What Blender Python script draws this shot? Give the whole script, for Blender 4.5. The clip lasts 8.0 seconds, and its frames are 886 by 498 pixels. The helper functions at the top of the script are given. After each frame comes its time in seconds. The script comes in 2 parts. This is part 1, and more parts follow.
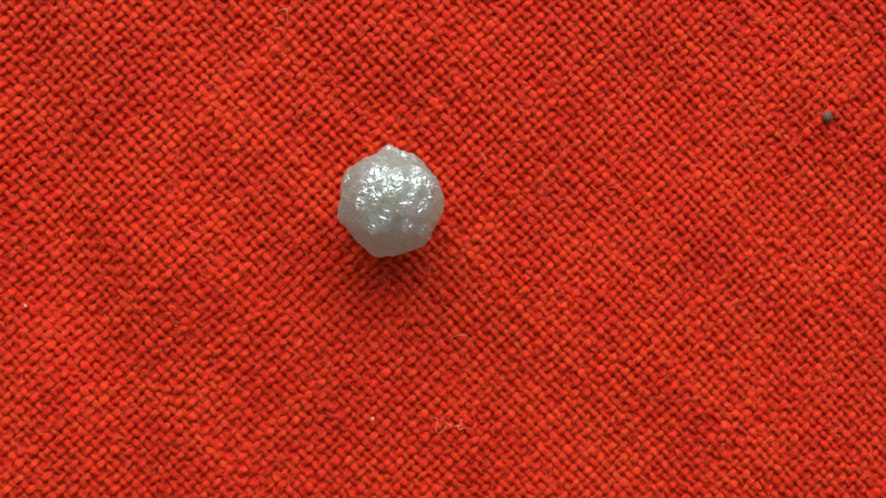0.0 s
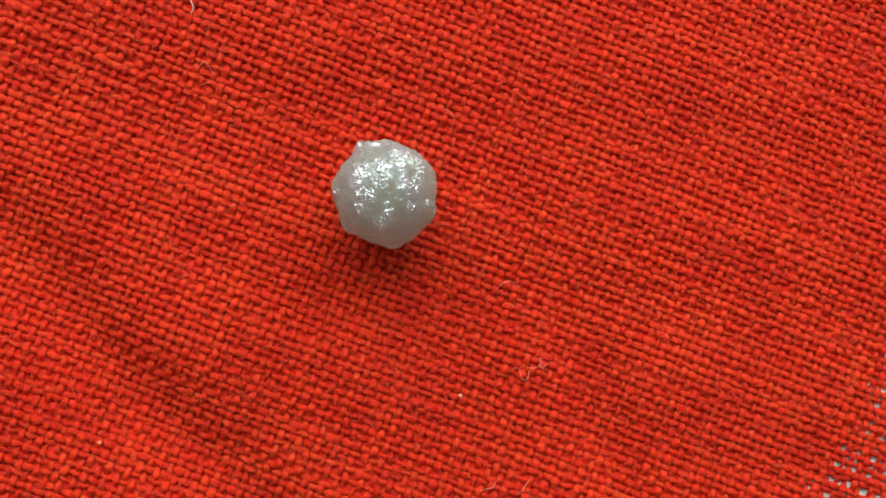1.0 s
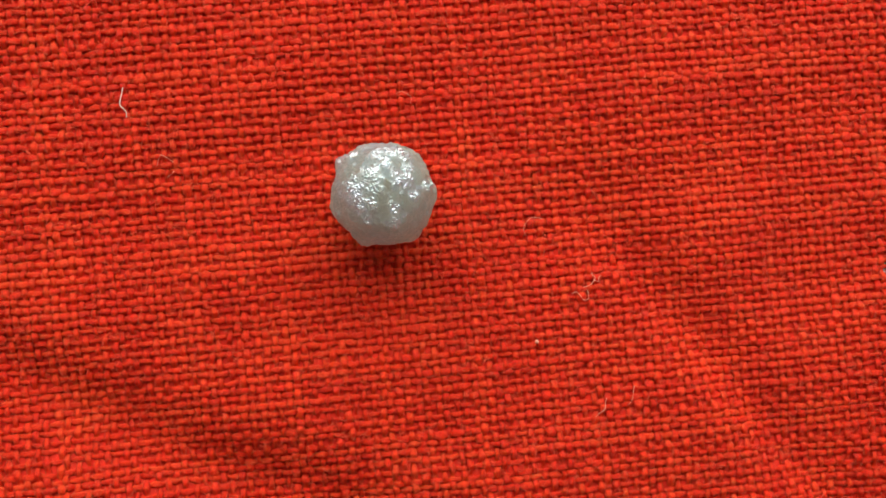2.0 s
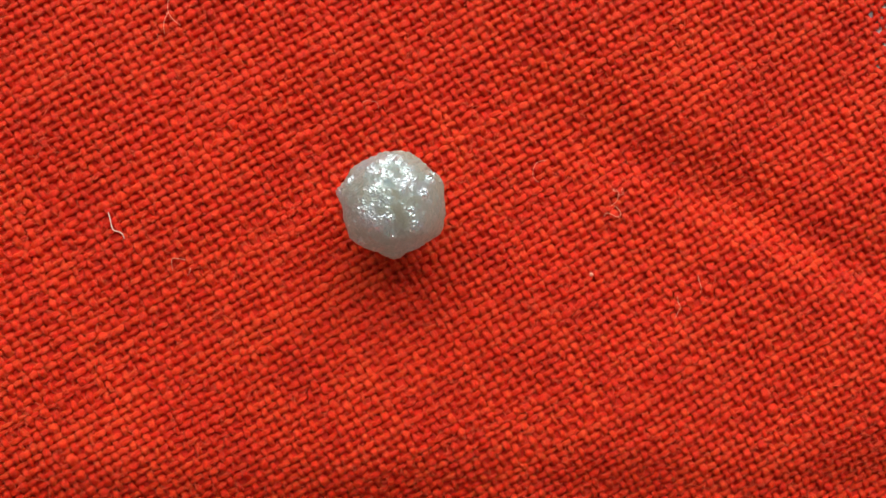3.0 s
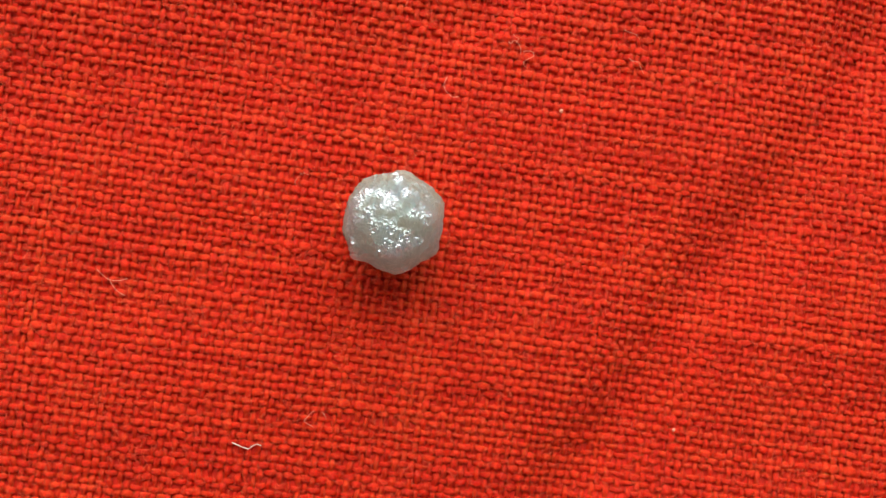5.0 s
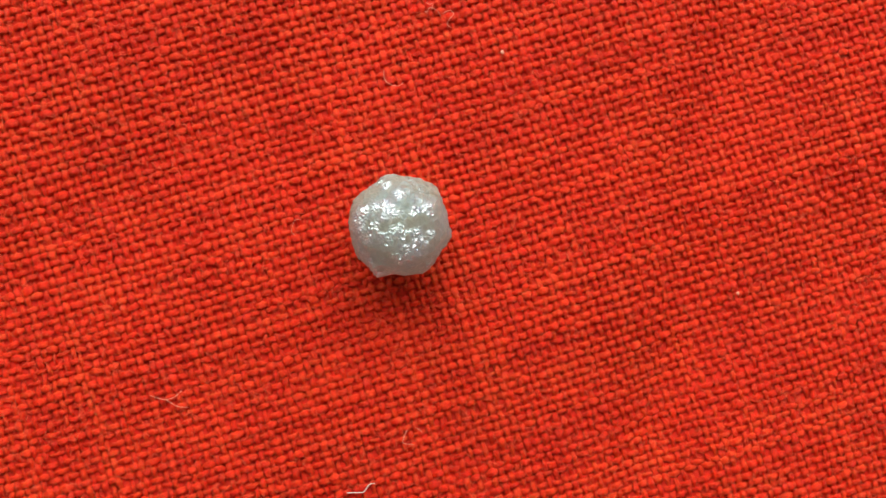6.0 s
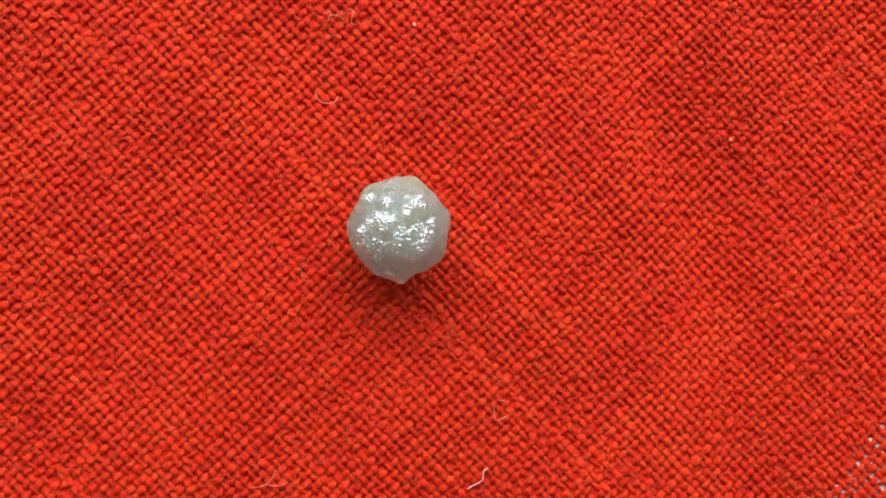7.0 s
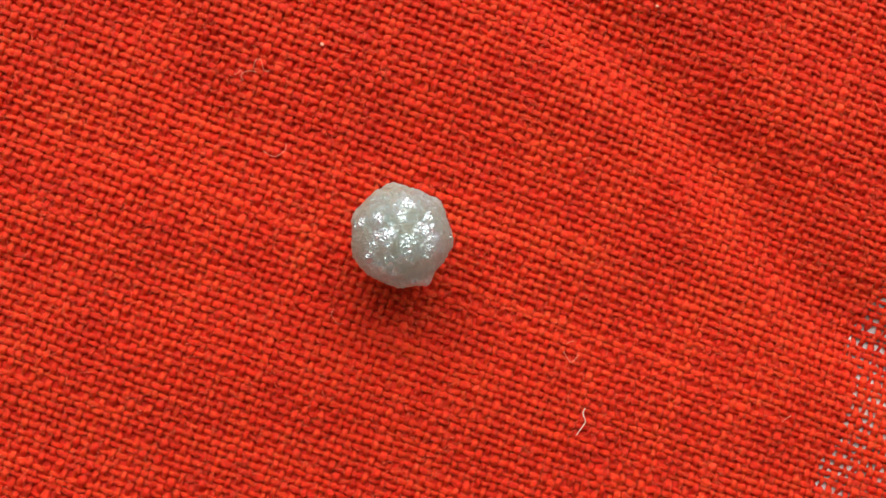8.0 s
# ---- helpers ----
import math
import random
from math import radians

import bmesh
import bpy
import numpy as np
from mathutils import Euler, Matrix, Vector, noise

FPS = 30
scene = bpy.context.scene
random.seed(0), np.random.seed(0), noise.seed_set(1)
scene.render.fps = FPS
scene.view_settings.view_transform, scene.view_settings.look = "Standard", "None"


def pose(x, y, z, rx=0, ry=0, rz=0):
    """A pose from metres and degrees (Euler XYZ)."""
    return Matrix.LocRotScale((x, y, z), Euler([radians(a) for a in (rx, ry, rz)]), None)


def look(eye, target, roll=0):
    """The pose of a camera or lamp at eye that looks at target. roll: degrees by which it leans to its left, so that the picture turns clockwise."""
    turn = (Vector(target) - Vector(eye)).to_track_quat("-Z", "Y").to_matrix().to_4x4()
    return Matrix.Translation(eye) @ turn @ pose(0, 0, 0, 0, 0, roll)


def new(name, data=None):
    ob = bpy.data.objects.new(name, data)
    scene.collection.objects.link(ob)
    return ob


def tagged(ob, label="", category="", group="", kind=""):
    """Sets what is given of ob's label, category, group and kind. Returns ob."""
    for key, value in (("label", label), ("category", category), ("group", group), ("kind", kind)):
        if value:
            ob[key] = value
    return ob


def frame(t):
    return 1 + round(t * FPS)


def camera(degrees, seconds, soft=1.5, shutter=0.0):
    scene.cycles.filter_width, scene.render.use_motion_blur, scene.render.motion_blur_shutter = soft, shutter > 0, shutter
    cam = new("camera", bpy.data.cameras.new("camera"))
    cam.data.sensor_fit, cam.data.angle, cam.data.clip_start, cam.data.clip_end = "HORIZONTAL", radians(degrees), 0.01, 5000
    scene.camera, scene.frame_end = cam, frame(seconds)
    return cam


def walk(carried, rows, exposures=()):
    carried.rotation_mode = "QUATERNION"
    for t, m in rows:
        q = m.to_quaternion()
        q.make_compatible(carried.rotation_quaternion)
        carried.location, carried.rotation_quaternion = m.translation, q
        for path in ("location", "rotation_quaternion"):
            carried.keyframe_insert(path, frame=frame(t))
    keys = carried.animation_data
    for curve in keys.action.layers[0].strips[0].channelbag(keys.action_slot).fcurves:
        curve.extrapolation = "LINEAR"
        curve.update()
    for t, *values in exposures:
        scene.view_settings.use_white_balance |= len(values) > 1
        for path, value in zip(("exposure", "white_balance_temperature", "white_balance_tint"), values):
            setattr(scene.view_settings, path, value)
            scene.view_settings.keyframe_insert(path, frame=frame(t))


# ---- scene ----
cam = camera(45, 8.0, soft=1.5)

# The camera hangs over the cloth and drifts a little. Rows: seconds, turn of the plate in degrees, eye in millimetres.
PATH = (
    (0.0, 0.00, -1.564, -2.471, 60.969),
    (0.5, 12.65, -1.672, -2.729, 60.943),
    (1.0, 25.42, -1.849, -2.912, 60.894),
    (1.5, 38.26, -2.033, -3.043, 61.009),
    (1.7, 43.60, -2.125, -3.076, 61.047),
    (2.8, 71.53, -2.969, -3.034, 60.738),
    (3.0, 75.91, -3.204, -2.940, 60.741),
    (3.5, 88.38, -3.351, -2.964, 61.781),
    (4.0, 101.48, -3.330, -3.086, 62.698),
    (4.5, 114.50, -3.373, -3.151, 62.930),
    (4.7, 119.92, -3.411, -3.170, 62.925),
    (5.8, 149.26, -3.514, -3.413, 62.781),
    (6.0, 153.68, -3.452, -3.463, 62.724),
    (6.5, 166.68, -3.215, -3.583, 62.644),
    (7.0, 179.71, -2.930, -3.643, 62.686),
    (7.5, 192.81, -2.618, -3.551, 62.733),
    (8.0, 206.26, -2.440, -3.268, 62.670),
)
MM = 0.001
walk(cam, [(t, pose(x * MM, y * MM, z * MM, 1.181, -4.750, 0)) for t, a, x, y, z in PATH],
     exposures=((0.0, 0.0), (1.5, 0.03), (3.5, 0.12), (4.5, 0.17), (8.0, 0.20)))

# ---- world, window, exposure ----
world = bpy.data.worlds.new("world")
scene.world = world
world.use_nodes = True
wn = world.node_tree.nodes
sky = wn.new("ShaderNodeTexSky")
sky.sky_type, sky.sun_disc = "NISHITA", False
sky.sun_elevation, sky.sun_rotation = radians(50), radians(0)
wn["Background"].inputs[1].default_value = 0.08
world.node_tree.links.new(sky.outputs[0], wn["Background"].inputs[0])
WINDOW_WATTS = 5.25


# ---- helpers for building ----
def part(name, bm, material, parent, label=""):
    me = bpy.data.meshes.new(name)
    bm.to_mesh(me)
    bm.free()
    for f in me.polygons:
        f.use_smooth = True
    if material:
        me.materials.append(material)
    ob = new(name, me)
    ob.parent = parent
    return tagged(ob, label)


def raw_mesh(name, verts, faces, material, uvs=None):
    """A smooth mesh of quads from two arrays."""
    me = bpy.data.meshes.new(name)
    me.vertices.add(len(verts))
    me.vertices.foreach_set("co", np.ascontiguousarray(verts, dtype=np.float32).ravel())
    me.loops.add(faces.size)
    me.loops.foreach_set("vertex_index", np.ascontiguousarray(faces, dtype=np.int32).ravel())
    me.polygons.add(len(faces))
    me.polygons.foreach_set("loop_start", np.arange(0, faces.size, faces.shape[1], dtype=np.int32))
    me.polygons.foreach_set("use_smooth", np.ones(len(faces), dtype=bool))
    if uvs is not None:
        layer = me.uv_layers.new(name="along")
        layer.data.foreach_set("uv", np.ascontiguousarray(uvs[faces.ravel()], dtype=np.float32).ravel())
    me.update(calc_edges=True)
    me.validate()
    me.materials.append(material)
    return me


def box(bm, lo, hi):
    r = bmesh.ops.create_cube(bm, size=1)
    bmesh.ops.transform(bm, verts=r["verts"], matrix=Matrix.LocRotScale(
        [(a + b) / 2 for a, b in zip(lo, hi)], None, [b - a for a, b in zip(lo, hi)]))


# ---- materials ----
def material(name, rough=0.5):
    m = bpy.data.materials.new(name)
    m.use_nodes = True
    n, l = m.node_tree.nodes, m.node_tree.links
    b = n["Principled BSDF"]
    b.inputs["Roughness"].default_value = rough
    return m, n, l, b


def ramp(n, l, source, stops):
    r = n.new("ShaderNodeValToRGB")
    while len(r.color_ramp.elements) < len(stops):
        r.color_ramp.elements.new(0.5)
    for e, (at, col) in zip(r.color_ramp.elements, stops):
        e.position, e.color = at, (*col, 1)
    l.new(source, r.inputs[0])
    return r


def noise_node(n, l, scale, detail=3, vector=None, rough=0.5):
    t = n.new("ShaderNodeTexNoise")
    t.inputs["Scale"].default_value, t.inputs["Detail"].default_value = scale, detail
    t.inputs["Roughness"].default_value = rough
    if vector is not None:
        l.new(vector, t.inputs["Vector"])
    return t


def yarn_material():
    m, n, l, b = material("red_linen_yarn", 0.46)
    tc = n.new("ShaderNodeTexCoord")
    info = n.new("ShaderNodeObjectInfo")
    uv = n.new("ShaderNodeUVMap")
    uv.uv_map = "along"
    # twisted fibres: noise stretched along the yarn
    mp = n.new("ShaderNodeMapping")
    mp.inputs["Scale"].default_value = (1.5, 4.2, 1.0)
    mp.inputs["Rotation"].default_value = (0, 0, radians(18))
    l.new(uv.outputs[0], mp.inputs[0])
    add = n.new("ShaderNodeVectorMath")
    add.operation = "ADD"
    l.new(mp.outputs[0], add.inputs[0])
    comb = n.new("ShaderNodeCombineXYZ")
    mul = n.new("ShaderNodeMath")
    mul.operation, mul.inputs[1].default_value = "MULTIPLY", 40.0
    l.new(info.outputs["Random"], mul.inputs[0])
    l.new(mul.outputs[0], comb.inputs[2])
    l.new(comb.outputs[0], add.inputs[1])
    fibre = noise_node(n, l, 1.6, 5, add.outputs[0], 0.72)
    patch = noise_node(n, l, 260.0, 4, tc.outputs["Object"], 0.6)
    mix = n.new("ShaderNodeMath")
    mix.operation = "MULTIPLY_ADD"
    l.new(fibre.outputs["Fac"], mix.inputs[0])
    mix.inputs[1].default_value = 0.6
    m2 = n.new("ShaderNodeMath")
    m2.operation, m2.inputs[1].default_value = "MULTIPLY", 0.3
    l.new(patch.outputs["Fac"], m2.inputs[0])
    l.new(m2.outputs[0], mix.inputs[2])
    m3 = n.new("ShaderNodeMath")
    m3.operation, m3.inputs[1].default_value = "MULTIPLY_ADD", 0.12
    l.new(info.outputs["Random"], m3.inputs[0])
    l.new(mix.outputs[0], m3.inputs[2])
    r = ramp(n, l, m3.outputs[0], ((0.38, (0.58, 0.013, 0.001)), (0.5, (0.82, 0.027, 0.002)), (0.61, (0.95, 0.062, 0.009))))
    l.new(r.outputs[0], b.inputs["Base Color"])
    bump = n.new("ShaderNodeBump")
    bump.inputs["Strength"].default_value, bump.inputs["Distance"].default_value = 1.0, 0.00012
    l.new(fibre.outputs["Fac"], bump.inputs["Height"])
    l.new(bump.outputs[0], b.inputs["Normal"])
    b.inputs["Subsurface Weight"].default_value = 0.55
    b.inputs["Subsurface Radius"].default_value = (1.0, 0.16, 0.08)
    b.inputs["Subsurface Scale"].default_value = 0.00036
    b.inputs["Sheen Weight"].default_value = 0.06
    b.inputs["Sheen Tint"].default_value = (1.0, 0.45, 0.30, 1)
    b.inputs["Specular IOR Level"].default_value = 0.24
    return m


def plain_material(name, col, rough, vary=0.12, scale=300.0, bump_mm=0.0):
    m, n, l, b = material(name, rough)
    tc = n.new("ShaderNodeTexCoord")
    t = noise_node(n, l, scale, 5, tc.outputs["Object"])
    r = ramp(n, l, t.outputs["Fac"], ((0.3, [c * (1 - vary) for c in col]), (0.7, [min(1, c * (1 + vary)) for c in col])))
    l.new(r.outputs[0], b.inputs["Base Color"])
    if bump_mm:
        bump = n.new("ShaderNodeBump")
        bump.inputs["Distance"].default_value = bump_mm * MM
        l.new(t.outputs["Fac"], bump.inputs["Height"])
        l.new(bump.outputs[0], b.inputs["Normal"])
    return m


def pearl_material():
    m, n, l, b = material("grey_nacre", 0.16)
    tc = n.new("ShaderNodeTexCoord")
    at = n.new("ShaderNodeAttribute")
    at.attribute_name = "crinkle"
    t = noise_node(n, l, 420.0, 5, tc.outputs["Object"])
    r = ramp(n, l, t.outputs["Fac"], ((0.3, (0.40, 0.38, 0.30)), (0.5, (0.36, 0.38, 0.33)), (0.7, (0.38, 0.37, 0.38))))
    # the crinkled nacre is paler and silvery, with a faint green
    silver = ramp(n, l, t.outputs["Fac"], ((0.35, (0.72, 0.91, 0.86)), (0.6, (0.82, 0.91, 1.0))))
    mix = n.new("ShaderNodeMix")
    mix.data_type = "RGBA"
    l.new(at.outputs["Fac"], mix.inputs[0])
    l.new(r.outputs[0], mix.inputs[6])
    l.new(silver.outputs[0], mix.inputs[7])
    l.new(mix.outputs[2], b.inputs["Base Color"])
    b.inputs["Subsurface Weight"].default_value = 1.0
    b.inputs["Subsurface Radius"].default_value = (1, 0.95, 0.85)
    b.inputs["Subsurface Scale"].default_value = 0.003
    b.inputs["Subsurface Anisotropy"].default_value = 0.5
    b.inputs["IOR"].default_value = 1.6
    b.inputs["Thin Film Thickness"].default_value = 360
    b.inputs["Thin Film IOR"].default_value = 1.4
    f = noise_node(n, l, 2600.0, 4, tc.outputs["Object"], 0.6)
    bump = n.new("ShaderNodeBump")
    bump.inputs["Strength"].default_value, bump.inputs["Distance"].default_value = 0.4, 0.00007
    l.new(f.outputs["Fac"], bump.inputs["Height"])
    l.new(bump.outputs[0], b.inputs["Normal"])
    for name, lo, hi in (("Metallic", 0.0, 0.80), ("Roughness", 0.32, 0.11)):
        mr = n.new("ShaderNodeMapRange")
        mr.inputs["To Min"].default_value, mr.inputs["To Max"].default_value = lo, hi
        l.new(at.outputs["Fac"], mr.inputs["Value"])
        l.new(mr.outputs[0], b.inputs[name])
    # light that passes through the milky body
    glow = n.new("ShaderNodeBsdfTranslucent")
    glow.inputs["Color"].default_value = (0.80, 0.77, 0.70, 1)
    both = n.new("ShaderNodeMixShader")
    both.inputs[0].default_value = 0.36
    l.new(b.outputs[0], both.inputs[1])
    l.new(glow.outputs[0], both.inputs[2])
    l.new(both.outputs[0], n["Material Output"].inputs["Surface"])
    return m


YARN = yarn_material()
UNDER = plain_material("red_under_cloth", (0.74, 0.020, 0.003), 0.9, 0.25, 1500.0, 0.05)
PLATE = plain_material("white_gloss_plate", (0.8, 0.8, 0.8), 0.12, 0.03)
NACRE = pearl_material()
FLUFF = plain_material("red_fluff", (0.94, 0.13, 0.06), 0.7, 0.15, 900.0)
FLUFF.node_tree.nodes["Principled BSDF"].inputs["Specular IOR Level"].default_value = 0.1
LINT = plain_material("pale_lint", (0.88, 0.34, 0.22), 0.6, 0.1, 2000.0)
WHITE_LINT = plain_material("white_lint", (0.80, 0.60, 0.50), 0.5, 0.08, 2000.0)
DARK = plain_material("brown_speck", (0.15, 0.075, 0.04), 0.7, 0.3, 4000.0)
WALL = plain_material("pale_wall_paint", (0.78, 0.77, 0.74), 0.9, 0.04, 3.0)
FLOOR = plain_material("brown_floor", (0.20, 0.14, 0.10), 0.6, 0.2, 8.0)
TABLE = plain_material("dark_table_wood", (0.12, 0.07, 0.045), 0.45, 0.3, 20.0)


# ---- the room: plain walls with one window before the table ----
ROOM = 1.0
NORTH = 0.27
def room():
    def slab(name, boxes, mat):
        bm = bmesh.new()
        for lo, hi in boxes:
            box(bm, lo, hi)
        me = bpy.data.meshes.new(name)
        bm.to_mesh(me)
        bm.free()
        me.materials.append(mat)
        return tagged(new(name, me), kind="structure")
    lo, hi, w = -0.75, 1.85, 0.12
    tagged(slab("floor", [((-ROOM, -ROOM, lo - w), (ROOM, NORTH + w, lo))], FLOOR), "brown floor of the room", "floor")
    tagged(slab("ceiling", [((-ROOM, -ROOM, hi), (ROOM, NORTH + w, hi + w))], WALL), "pale painted ceiling", "ceiling")
    tagged(slab("wall_south", [((-ROOM, -ROOM - w, lo), (ROOM, -ROOM, hi))], WALL), "pale painted wall", "wall")
    tagged(slab("wall_east", [((ROOM, -ROOM, lo), (ROOM + w, NORTH + w, hi))], WALL), "pale painted wall", "wall")
    tagged(slab("wall_west", [((-ROOM - w, -ROOM, lo), (-ROOM, NORTH + w, hi))], WALL), "pale painted wall", "wall")
    x0, x1, z0, z1 = WIN
    tagged(slab("wall_north", [((-ROOM, NORTH, lo), (x0, NORTH + w, hi)), ((x1, NORTH, lo), (ROOM, NORTH + w, hi)),
                               ((x0, NORTH, lo), (x1, NORTH + w, z0)), ((x0, NORTH, z1), (x1, NORTH + w, hi))], WALL),
           "pale painted wall with a window opening", "wall")
    lamp = bpy.data.lights.new("window_daylight", "AREA")
    lamp.shape, lamp.size, lamp.size_y = "RECTANGLE", x1 - x0, z1 - z0
    lamp.energy, lamp.color = WINDOW_WATTS, (1.0, 0.98, 0.915)
    ob = new("window_daylight", lamp)
    ob.matrix_world = look(((x0 + x1) / 2, NORTH + 0.03, (z0 + z1) / 2), ((x0 + x1) / 2, 0, (z0 + z1) / 2))


WIN = (-0.37, 0.40, 0.05, 0.64)
room()

# ---- table and plate under the cloth ----
def table():
    top = new("table")
    tagged(top, "dark wooden table under the cloth", "table")
    bm = bmesh.new()
    box(bm, (-0.5, -0.42, -0.035), (0.5, 0.255, -0.009))
    bmesh.ops.bevel(bm, geom=bm.edges[:], offset=0.003, segments=2, affect="EDGES")
    part("tabletop", bm, TABLE, top)
    for sx in (-1, 1):
        for sy in (-1, 1):
            bm = bmesh.new()
            box(bm, (sx * 0.44 - 0.03, sy * 0.26 - 0.09, -0.75), (sx * 0.44 + 0.03, sy * 0.26 - 0.03, -0.0352))
            part("leg", bm, TABLE, top)


table()


def plate():
    bm = bmesh.new()
    bmesh.ops.create_cone(bm, cap_ends=True, segments=96, radius1=0.060, radius2=0.060, depth=0.0066,
                          matrix=Matrix.Translation((0, 0, -0.0057)))
    bmesh.ops.bevel(bm, geom=[e for e in bm.edges if len(e.link_faces) == 2 and e.calc_face_angle() > 1],
                    offset=0.0006, segments=2, affect="EDGES")
    ob = part("turntable_plate", bm, PLATE, None)
    return tagged(ob, "white glossy turntable plate under the cloth", "turntable")


PLATE_OB = plate()

# ---- the cloth ----
RADIUS = 36.0 * MM
PITCH_A, PITCH_B = 0.52 * MM, 0.50 * MM
DIR_A = radians(-46.6)
rng = np.random.default_rng(7)


def fold_height(x, y):
    """Height of the cloth's folds, in metres, over its own plane."""
    x, y = x / MM, y / MM
    h = 0.22 * np.sin(x * 0.21 + 0.9) * np.sin(y * 0.17 - 0.4) + 0.10 * np.sin(x * 0.43 - y * 0.29) + 0.07 * np.sin(0.61 * y + 0.35 * x + 1)
    # the long crease: a shallow trough
    c, s = math.cos(radians(195)), math.sin(radians(195))
    d, e = x * c + y * s - 16.7, -x * s + y * c
    d = d + 0.35 * np.sin(e * 0.25)
    h = h - (0.98 + 0.2 * np.sin(e * 0.16 + 2.2)) * np.exp(-(d / np.where(d < 0, 2.3, 3.4)) ** 2)
    # a shorter one
    ax, ay, bx, by = 7.5, -8.0, 4.0, -26.0
    L = math.hypot(bx - ax, by - ay)
    ux, uy = (bx - ax) / L, (by - ay) / L
    along, off = (x - ax) * ux + (y - ay) * uy, -(x - ax) * uy + (y - ay) * ux
    fade = 1 / (1 + np.exp(-(along - 1) / 2.0))
    h = h + fade * -0.72 * np.exp(-(off / np.where(off < 0, 1.4, 2.4)) ** 2)
    flat = np.clip((np.hypot(x - 0.4, y - 1.25) - 3) / 6, 0, 1)
    h0 = -0.10
    return (h0 + (h - h0) * flat) * MM


def slub(n, scale, rnd):
    """Smooth random thickness along a yarn: mostly even, with a few thick places."""
    k = max(4, int(n / scale))
    a = np.interp(np.arange(n), np.linspace(0, n - 1, k), rnd.normal(0, 1, k))
    return a


def cloth():
    top = new("red_linen_cloth")
    tagged(top, "bright red plain-woven linen cloth, slightly creased", "cloth")
    ring = 6
    ang = np.arange(ring) / ring * 2 * math.pi
    for kind, pitch, other, turn in (("weft_yarn", PITCH_B, PITCH_A, DIR_A), ("warp_yarn", PITCH_A, PITCH_B, DIR_A + math.pi / 2)):
        ca, sa = math.cos(turn), math.sin(turn)
        count = int(RADIUS / pitch)
        sign0 = 0 if kind == "weft_yarn" else 1
        for j in range(-count, count + 1):
            v0 = j * pitch
            half = math.sqrt(max(RADIUS ** 2 - v0 ** 2, 0))
            if half < 3 * MM:
                continue
            i0, i1 = -int(half / other), int(half / other)
            steps = 6
            n = (i1 - i0) * steps + 1
            u = (i0 + np.arange(n) / steps) * other
            yarn_fat = rng.normal(1.0, 0.10) * (1.25 if rng.random() < 0.06 else 1.0)
            fat = yarn_fat * (1 + 0.15 * slub(n, 7, rng) + 0.10 * slub(n, 40, rng))
            for _ in range(rng.poisson(n / 700)):
                c0 = rng.integers(0, n)
                fat = fat + rng.uniform(0.25, 0.6) * np.exp(-((np.arange(n) - c0) / rng.uniform(5, 16)) ** 2)
            fat = np.clip(fat, 0.62, 1.75)
            drift = 0.11 * pitch * slub(n, 60, rng) + 0.08 * pitch * slub(n, 10, rng) + rng.normal(0, 0.08) * pitch
            phase = math.pi * (u / other) + math.pi * (j + sign0)
            lift = (0.078 if sign0 == 0 else 0.116) * MM * np.cos(phase) + 0.020 * MM * slub(n, 9, rng)
            # a yarn is squeezed where it dives under and swells where it shows
            w = (0.156 if sign0 == 0 else 0.168) * MM * fat * (1 + 0.14 * np.cos(phase))
            t = 0.088 * MM * fat
            v = v0 + drift
            x, y = u * ca - v * sa, u * sa + v * ca
            z = fold_height(x, y) + lift
            rough = 1 + 0.13 * rng.normal(0, 1, (n, ring))
            off = np.cos(ang)[None, :] * w[:, None] * rough
            up = np.sin(ang)[None, :] * t[:, None] * rough
            vx = x[:, None] - off * sa
            vy = y[:, None] + off * ca
            vz = z[:, None] + up
            verts = np.stack([vx, vy, vz], -1).reshape(-1, 3)
            a = np.arange(n - 1)[:, None] * ring + np.arange(ring)[None, :]
            b = np.arange(n - 1)[:, None] * ring + (np.arange(ring)[None, :] + 1) % ring
            faces = np.stack([a, b, b + ring, a + ring], -1).reshape(-1, 4)
            uvs = np.stack([np.repeat(u / (0.5 * MM), ring), np.tile(np.abs(ang / math.pi - 1), n)], -1)
            ob = new(kind, raw_mesh(kind, verts, faces, YARN, uvs))
            ob.parent = top
    return top


CLOTH = cloth()


def layer(name, depth, keep, mat, label):
    """A thin sheet that follows the folds under the woven cloth, where keep(radius, angle) holds."""
    g = np.arange(-38, 38.01, 0.4) * MM
    x, y = np.meshgrid(g, g, indexing="ij")
    z = fold_height(x, y) - depth * MM
    n = len(g)
    verts = np.stack([x, y, z], -1).reshape(-1, 3)
    i, j = np.meshgrid(np.arange(n - 1), np.arange(n - 1), indexing="ij")
    faces = np.stack([i * n + j, (i + 1) * n + j, (i + 1) * n + j + 1, i * n + j + 1], -1).reshape(-1, 4)
    ctr = verts[faces].mean(1) / MM
    r, a = np.hypot(ctr[:, 0], ctr[:, 1]), np.degrees(np.arctan2(ctr[:, 1], ctr[:, 0]))
    faces = faces[(r < 37.5) & keep(r, a)]
    ob = new(name, raw_mesh(name, verts, faces, mat))
    so = ob.modifiers.new("thick", "SOLIDIFY")
    so.thickness, so.offset = 0.12 * MM, -1
    ob.parent = CLOTH
    return tagged(ob, label)


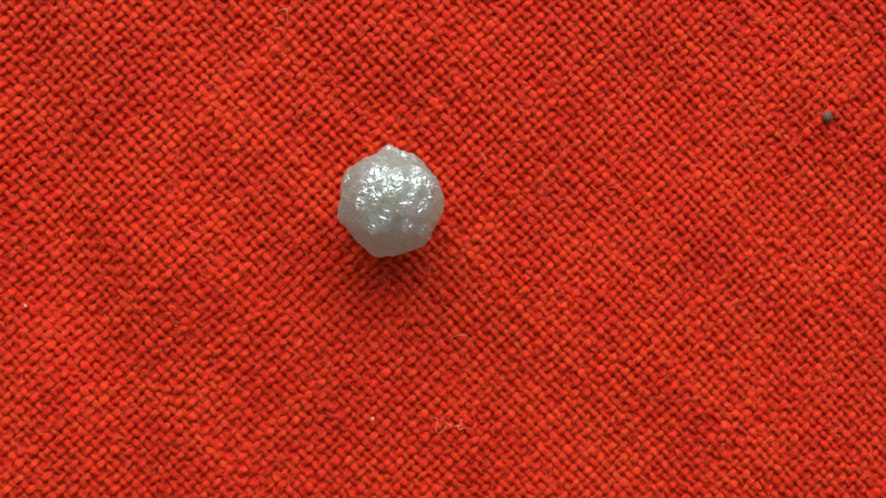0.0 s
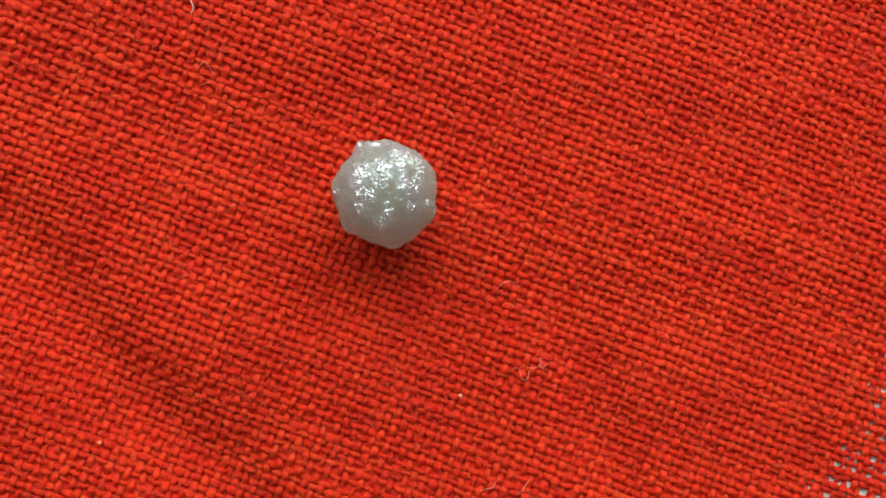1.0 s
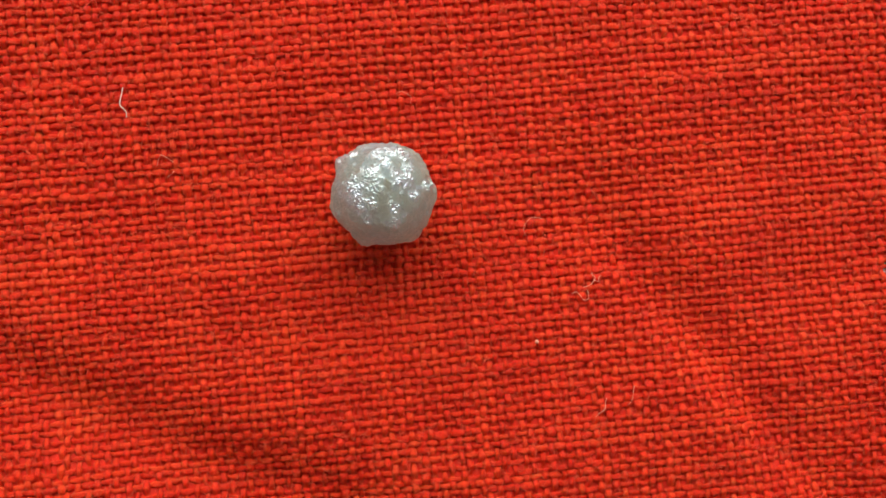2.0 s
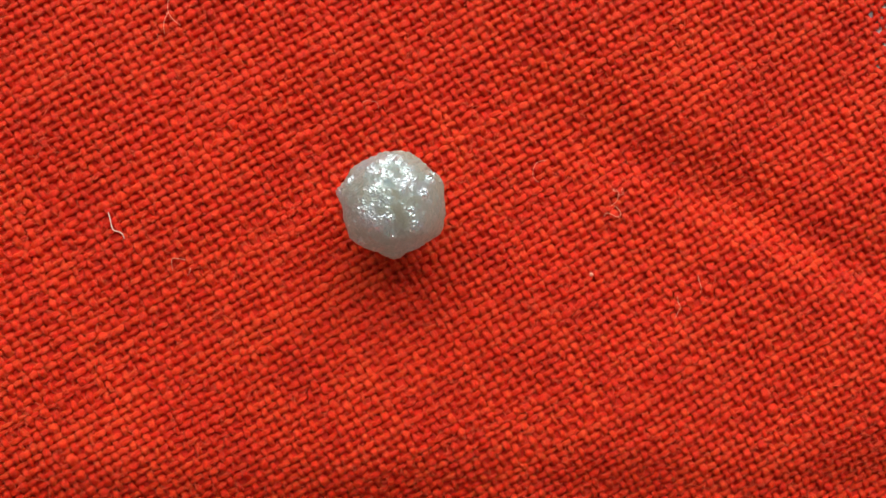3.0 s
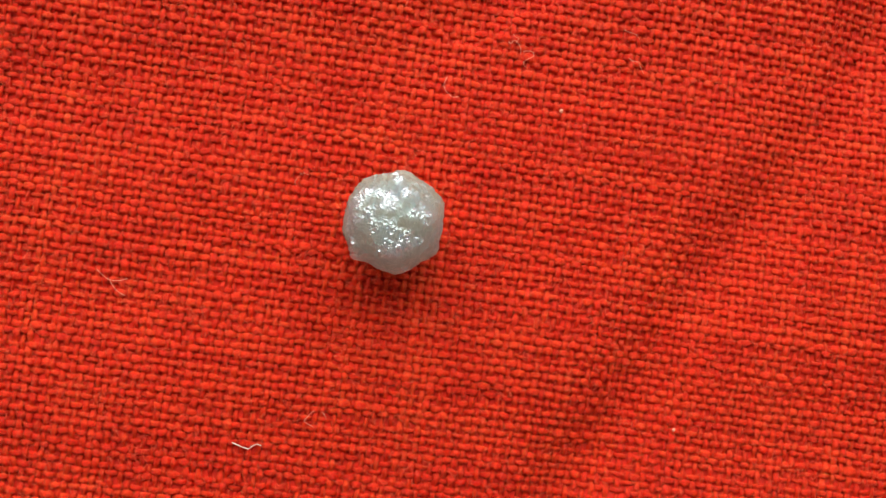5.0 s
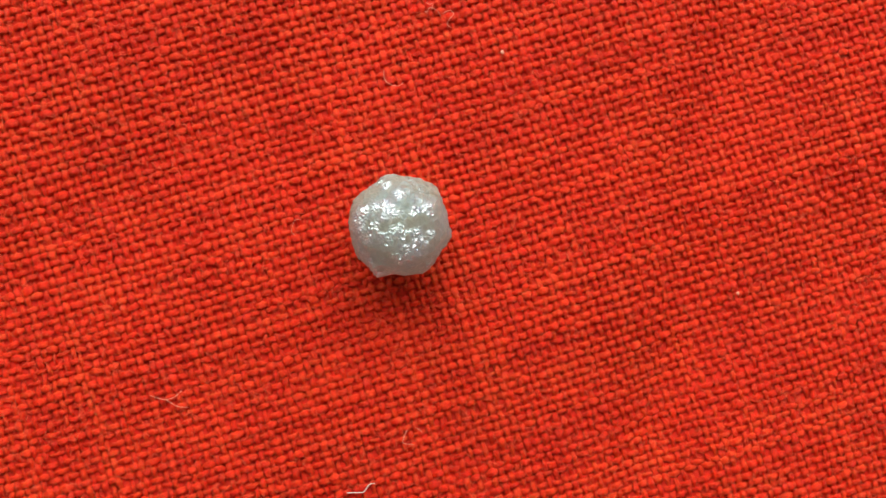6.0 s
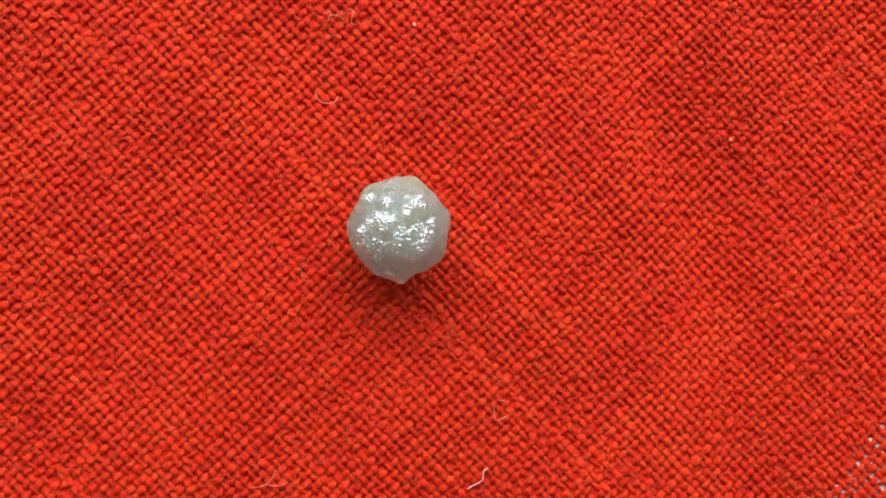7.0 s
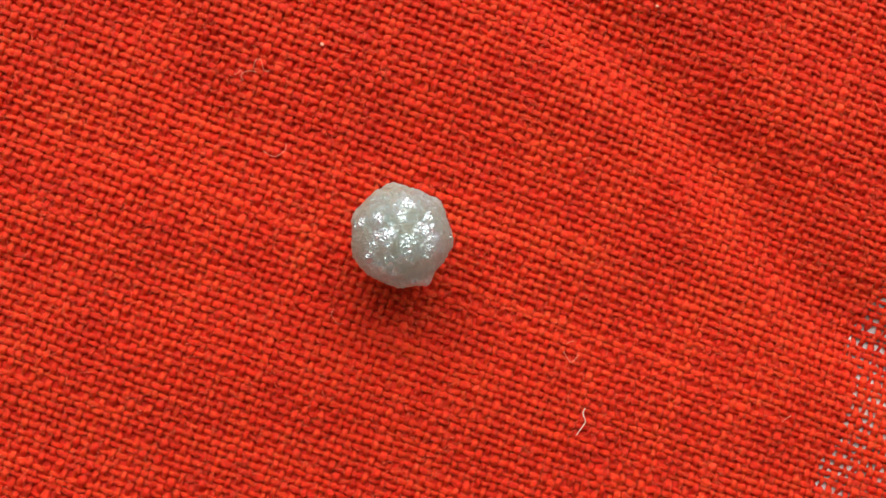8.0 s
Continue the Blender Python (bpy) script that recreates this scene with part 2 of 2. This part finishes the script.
def bite(r, a):
    """Where the second red layer ends and the white backing shows through the weave."""
    wob = 0.5 * np.sin(a * 0.35) + 0.3 * np.sin(a * 0.9)
    return (r > 29.7 + wob + 0.008 * (a + 52) ** 2) | (r > 29.3 + wob + 0.006 * (a - 135) ** 2)


layer("under_layer", 0.10, lambda r, a: ~bite(r, a), UNDER, "darker second layer of the folded red cloth")
layer("white_backing", 0.13, bite, PLATE, "white glossy backing sheet under the red cloth")


# lumps on the pearl's skin: azimuth, elevation, width in degrees, height in millimetres
LUMPS = ((87, 9, 8, 0.20), (97, 8, 7, 0.22), (84, 24, 7, 0.16), (197, 0, 13, 0.20), (216, -4, 9, -0.14), (253, -2, 12, 0.26), (281, 0, 13, 0.10),
         (309, 3, 11, 0.20), (332, 0, 9, -0.10), (0, 2, 14, 0.12), (40, 8, 13, -0.10), (66, 4, 10, 0.14), (112, 0, 10, -0.12),
         (152, 4, 13, 0.14), (174, 0, 8, -0.08), (30, 45, 16, 0.12), (140, 50, 14, 0.14), (235, 48, 18, 0.12), (320, 55, 15, -0.12),
         (190, 62, 12, -0.10), (80, 68, 13, 0.10), (275, 35, 12, -0.08), (10, 75, 10, 0.12))

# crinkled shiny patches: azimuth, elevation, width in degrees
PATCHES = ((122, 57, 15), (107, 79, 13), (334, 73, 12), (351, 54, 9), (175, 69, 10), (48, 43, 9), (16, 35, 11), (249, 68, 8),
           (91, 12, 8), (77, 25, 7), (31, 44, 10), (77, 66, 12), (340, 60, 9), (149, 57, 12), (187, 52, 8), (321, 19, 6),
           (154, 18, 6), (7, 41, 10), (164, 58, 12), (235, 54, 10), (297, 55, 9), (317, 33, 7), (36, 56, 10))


def pearl():
    bm = bmesh.new()
    bmesh.ops.create_icosphere(bm, subdivisions=8, radius=1)
    mask = bm.verts.layers.float.new("crinkle")
    lumps = []
    for az, el, wide, high in LUMPS:
        a, e = radians(az), radians(el)
        lumps.append((Vector((math.cos(a) * math.cos(e), math.sin(a) * math.cos(e), math.sin(e))), radians(wide), high))
    patches = []
    for az, el, wide in PATCHES:
        a, e = radians(az), radians(el)
        patches.append((Vector((math.cos(a) * math.cos(e), math.sin(a) * math.cos(e), math.sin(e))), radians(wide)))
    for v in bm.verts:
        d = v.co.normalized()
        r = 2.77 + 0.05 * noise.noise(d * 1.7 + Vector((3, 1, 7))) + 0.07 * noise.noise(d * 4.3) + 0.05 * noise.noise(d * 9.0) + 0.06 * abs(noise.noise(d * 15.0))
        for c, wide, high in lumps:
            q = d.dot(c)
            if q > 0.6:
                ang = math.acos(min(1.0, q)) / wide
                if ang < 2.5:
                    r += high * math.exp(-ang * ang)
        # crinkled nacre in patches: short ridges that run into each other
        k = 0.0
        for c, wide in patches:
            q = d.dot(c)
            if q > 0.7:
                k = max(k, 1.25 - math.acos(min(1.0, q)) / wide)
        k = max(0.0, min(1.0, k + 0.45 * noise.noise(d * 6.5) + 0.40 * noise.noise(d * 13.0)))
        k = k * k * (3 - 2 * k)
        if k > 0:
            warp = d + 0.10 * noise.noise_vector(d * 5.0)
            n1 = 1 - abs(noise.noise(warp * 11.0)) * 2
            n2 = 1 - abs(noise.noise(warp * 27.0 + Vector((4, 4, 4)))) * 2
            r += k * (0.072 * n1 + 0.068 * n2)
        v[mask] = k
        v.co = d * r
        v.co.z *= 0.97
    low = min(v.co.z for v in bm.verts)
    for v in bm.verts:
        v.co = (v.co + Vector((0.44, 1.27, -low - 0.0))) * MM
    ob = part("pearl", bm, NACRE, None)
    return tagged(ob, "small grey-white baroque pearl with crinkled shiny nacre on red cloth", "pearl")


PEARL = pearl()


# ---- lint, fluff and a speck on the cloth ----
def tube(bm, pts, radius):
    """A thin round fibre through points, tapered at both ends."""
    pts = [Vector(p) for p in pts]
    fine = []
    for i in range(len(pts) - 1):
        a, b, c, d = pts[max(i - 1, 0)], pts[i], pts[i + 1], pts[min(i + 2, len(pts) - 1)]
        for k in range(5):
            t = k / 5
            fine.append(0.5 * ((2 * b) + (c - a) * t + (2 * a - 5 * b + 4 * c - d) * t * t + (3 * b - a - 3 * c + d) * t ** 3))
    fine.append(pts[-1])
    rings = []
    for i, p in enumerate(fine):
        way = (fine[min(i + 1, len(fine) - 1)] - fine[max(i - 1, 0)]).normalized()
        side = way.cross(Vector((0, 0, 1))).normalized()
        up = side.cross(way)
        r = radius * (0.45 if i in (0, len(fine) - 1) else 1.0) * (1 + 0.15 * math.sin(i * 1.7))
        rings.append([bm.verts.new(p + r * (math.cos(q) * side + math.sin(q) * up)) for q in (0, 1.047, 2.094, 3.142, 4.189, 5.236)])
    for r0, r1 in zip(rings, rings[1:]):
        for i in range(6):
            bm.faces.new((r0[i], r0[(i + 1) % 6], r1[(i + 1) % 6], r1[i]))
    bm.faces.new(rings[0][::-1])
    bm.faces.new(rings[-1])


def lint(name, strands, radius, mat, label, category, rise=0.12):
    bm = bmesh.new()
    for strand in strands:
        n = len(strand)
        pts = []
        for i, (x, y) in enumerate(strand):
            up = 0.19 + rise * math.sin(math.pi * i / max(1, n - 1))
            pts.append((x * MM, y * MM, float(fold_height(np.array(x * MM), np.array(y * MM))) + up * MM))
        tube(bm, pts, radius * MM)
    ob = part(name, bm, mat, None)
    return tagged(ob, label, category)


SMALL = [
    lint("stray_fibre", [((-5.0, 15.14), (-4.76, 15.31), (-4.69, 15.54), (-4.66, 15.82), (-4.42, 16.0), (-4.06, 16.19), (-3.75, 16.37))],
         0.030, WHITE_LINT, "pale wavy stray fibre lying on the red cloth", "fibre"),
    lint("stray_fibre", [((3.9, -6.62), (4.07, -6.26), (4.42, -6.12), (4.82, -6.15), (5.09, -6.4), (5.28, -6.79))],
         0.015, LINT, "thin curled pinkish fibre lying on the red cloth", "fibre", 0.3),
    lint("lint_tangle", [((2.88, -10.78), (3.14, -10.86), (3.14, -11.19), (3.06, -11.5), (3.26, -11.67), (3.52, -11.5), (3.68, -11.25)),
                         ((3.63, -11.05), (3.96, -11.27), (4.29, -11.28), (4.51, -11.21), (4.5, -10.95), (4.69, -10.98)),
                         ((4.33, -11.23), (4.43, -11.52), (4.61, -11.41), (4.85, -11.47))],
         0.015, LINT, "small tangle of pinkish lint on the red cloth", "lint", 0.2),
    lint("lint_tangle", [((-5.68, 11.25), (-5.89, 11.21), (-6.18, 11.32)),
                         ((-5.31, 11.55), (-5.34, 12.02), (-5.42, 12.32), (-5.75, 12.26), (-6.06, 12.16))],
         0.015, LINT, "looped tangle of thin lint on the red cloth", "lint", 0.2),
    lint("stray_fibre", [((0.99, -16.93), (0.66, -17.04), (0.3, -17.26), (-0.07, -17.3)),
                         ((-0.51, -16.08), (-0.84, -16.16), (-1.1, -16.33), (-1.5, -16.24), (-1.81, -16.21))],
         0.015, LINT, "loose wavy pinkish fibre on the red cloth", "fibre", 0.2),
    lint("stray_fibre", [((8.81, 16.16), (8.34, 16.09), (7.88, 15.95), (7.53, 15.61), (7.32, 15.13)),
                         ((7.91, 15.96), (7.53, 16.01), (7.04, 16.0), (6.59, 15.83))],
         0.015, LINT, "forked thin pinkish fibre on the red cloth", "fibre", 0.15),
    lint("stray_fibre", [((5.61, 3.29), (5.93, 3.5), (5.91, 3.84), (5.79, 4.21), (5.47, 4.3))],
         0.010, LINT, "thin hooked red fibre on the cloth", "fibre", 0.2),
    lint("stray_fibre", [((-15.28, 21.31), (-15.57, 21.19), (-15.77, 21.18), (-16.02, 21.23))],
         0.018, LINT, "short pale fibre end on the red cloth", "fibre", 0.15),
]


def crumb(name, x, y, size, mat, label, category, seed):
    bm = bmesh.new()
    bmesh.ops.create_icosphere(bm, subdivisions=3, radius=1)
    for v in bm.verts:
        v.co *= 1 + 0.45 * noise.noise(v.co * 1.8 + Vector((seed, 0, 0))) + 0.2 * noise.noise(v.co * 4 + Vector((0, seed, 0)))
        v.co.z *= 0.6
    z = float(fold_height(np.array(x * MM), np.array(y * MM))) / MM + 0.16 + size * 0.4
    for v in bm.verts:
        v.co = (v.co * size + Vector((x, y, z))) * MM
    return tagged(part(name, bm, mat, None), label, category)


SMALL.append(crumb("white_crumb", -0.52, -10.85, 0.12, LINT, "tiny pale crumb caught on the red cloth", "crumb", 3))
SMALL.append(crumb("white_crumb", -19.8, -4.42, 0.10, LINT, "tiny pale crumb caught on the red cloth", "crumb", 5))
SMALL.append(crumb("dark_speck", 26.15, 6.6, 0.30, DARK, "tiny brown speck of dirt on the red cloth", "speck", 8))


def fluff():
    """Fine ends of fibre that stand out of the yarns all over the cloth."""
    rnd = np.random.default_rng(21)
    n, seg = 20000, 4
    rad, ang = 34.5 * np.sqrt(rnd.random(n)), rnd.random(n) * 2 * math.pi
    x0, y0 = rad * np.cos(ang), rad * np.sin(ang)
    way, bend = rnd.random(n) * 2 * math.pi, rnd.normal(0, 1.6, n)
    length, rise = rnd.uniform(0.15, 0.65, n), rnd.uniform(0.02, 0.15, n)
    t = np.arange(seg + 1) / seg
    head = way[:, None] + bend[:, None] * t[None, :]
    dx = np.cumsum(np.cos(head), 1) * length[:, None] / seg
    dy = np.cumsum(np.sin(head), 1) * length[:, None] / seg
    x, y = x0[:, None] + dx, y0[:, None] + dy
    z = fold_height(x * MM, y * MM) / MM + 0.12 + rise[:, None] * np.sin(t * 2.4)[None, :]
    r = (rnd.uniform(0.009, 0.020, n)[:, None] * (1 - 0.6 * t)[None, :])
    side = np.stack([-np.sin(head), np.cos(head), 0 * head], -1)
    up = np.zeros_like(side)
    up[..., 2] = 1
    c = np.stack([x, y, z], -1)
    q = np.array([0.5, 2.6, 4.7])
    verts = c[:, :, None, :] + r[:, :, None, None] * (np.cos(q)[None, None, :, None] * side[:, :, None, :] + np.sin(q)[None, None, :, None] * up[:, :, None, :])
    base = (np.arange(n)[:, None, None] * (seg + 1) + np.arange(seg)[None, :, None]) * 3
    k = np.arange(3)[None, None, :]
    k2 = (np.arange(3)[None, None, :] + 1) % 3
    faces = np.stack([base + k, base + k2, base + 3 + k2, base + 3 + k], -1).reshape(-1, 4)
    ob = new("yarn_fluff", raw_mesh("yarn_fluff", verts.reshape(-1, 3) * MM, faces, FLUFF))
    ob.parent = CLOTH
    return tagged(ob, "fine red fibre ends standing out of the yarns", kind="stuff")


fluff()


def motions():
    turn = [(t, pose(0, 0, 0, 0, 0, a)) for t, a, x, y, z in PATH]
    for ob in (CLOTH, PEARL, PLATE_OB, *SMALL):
        walk(ob, turn)


motions()
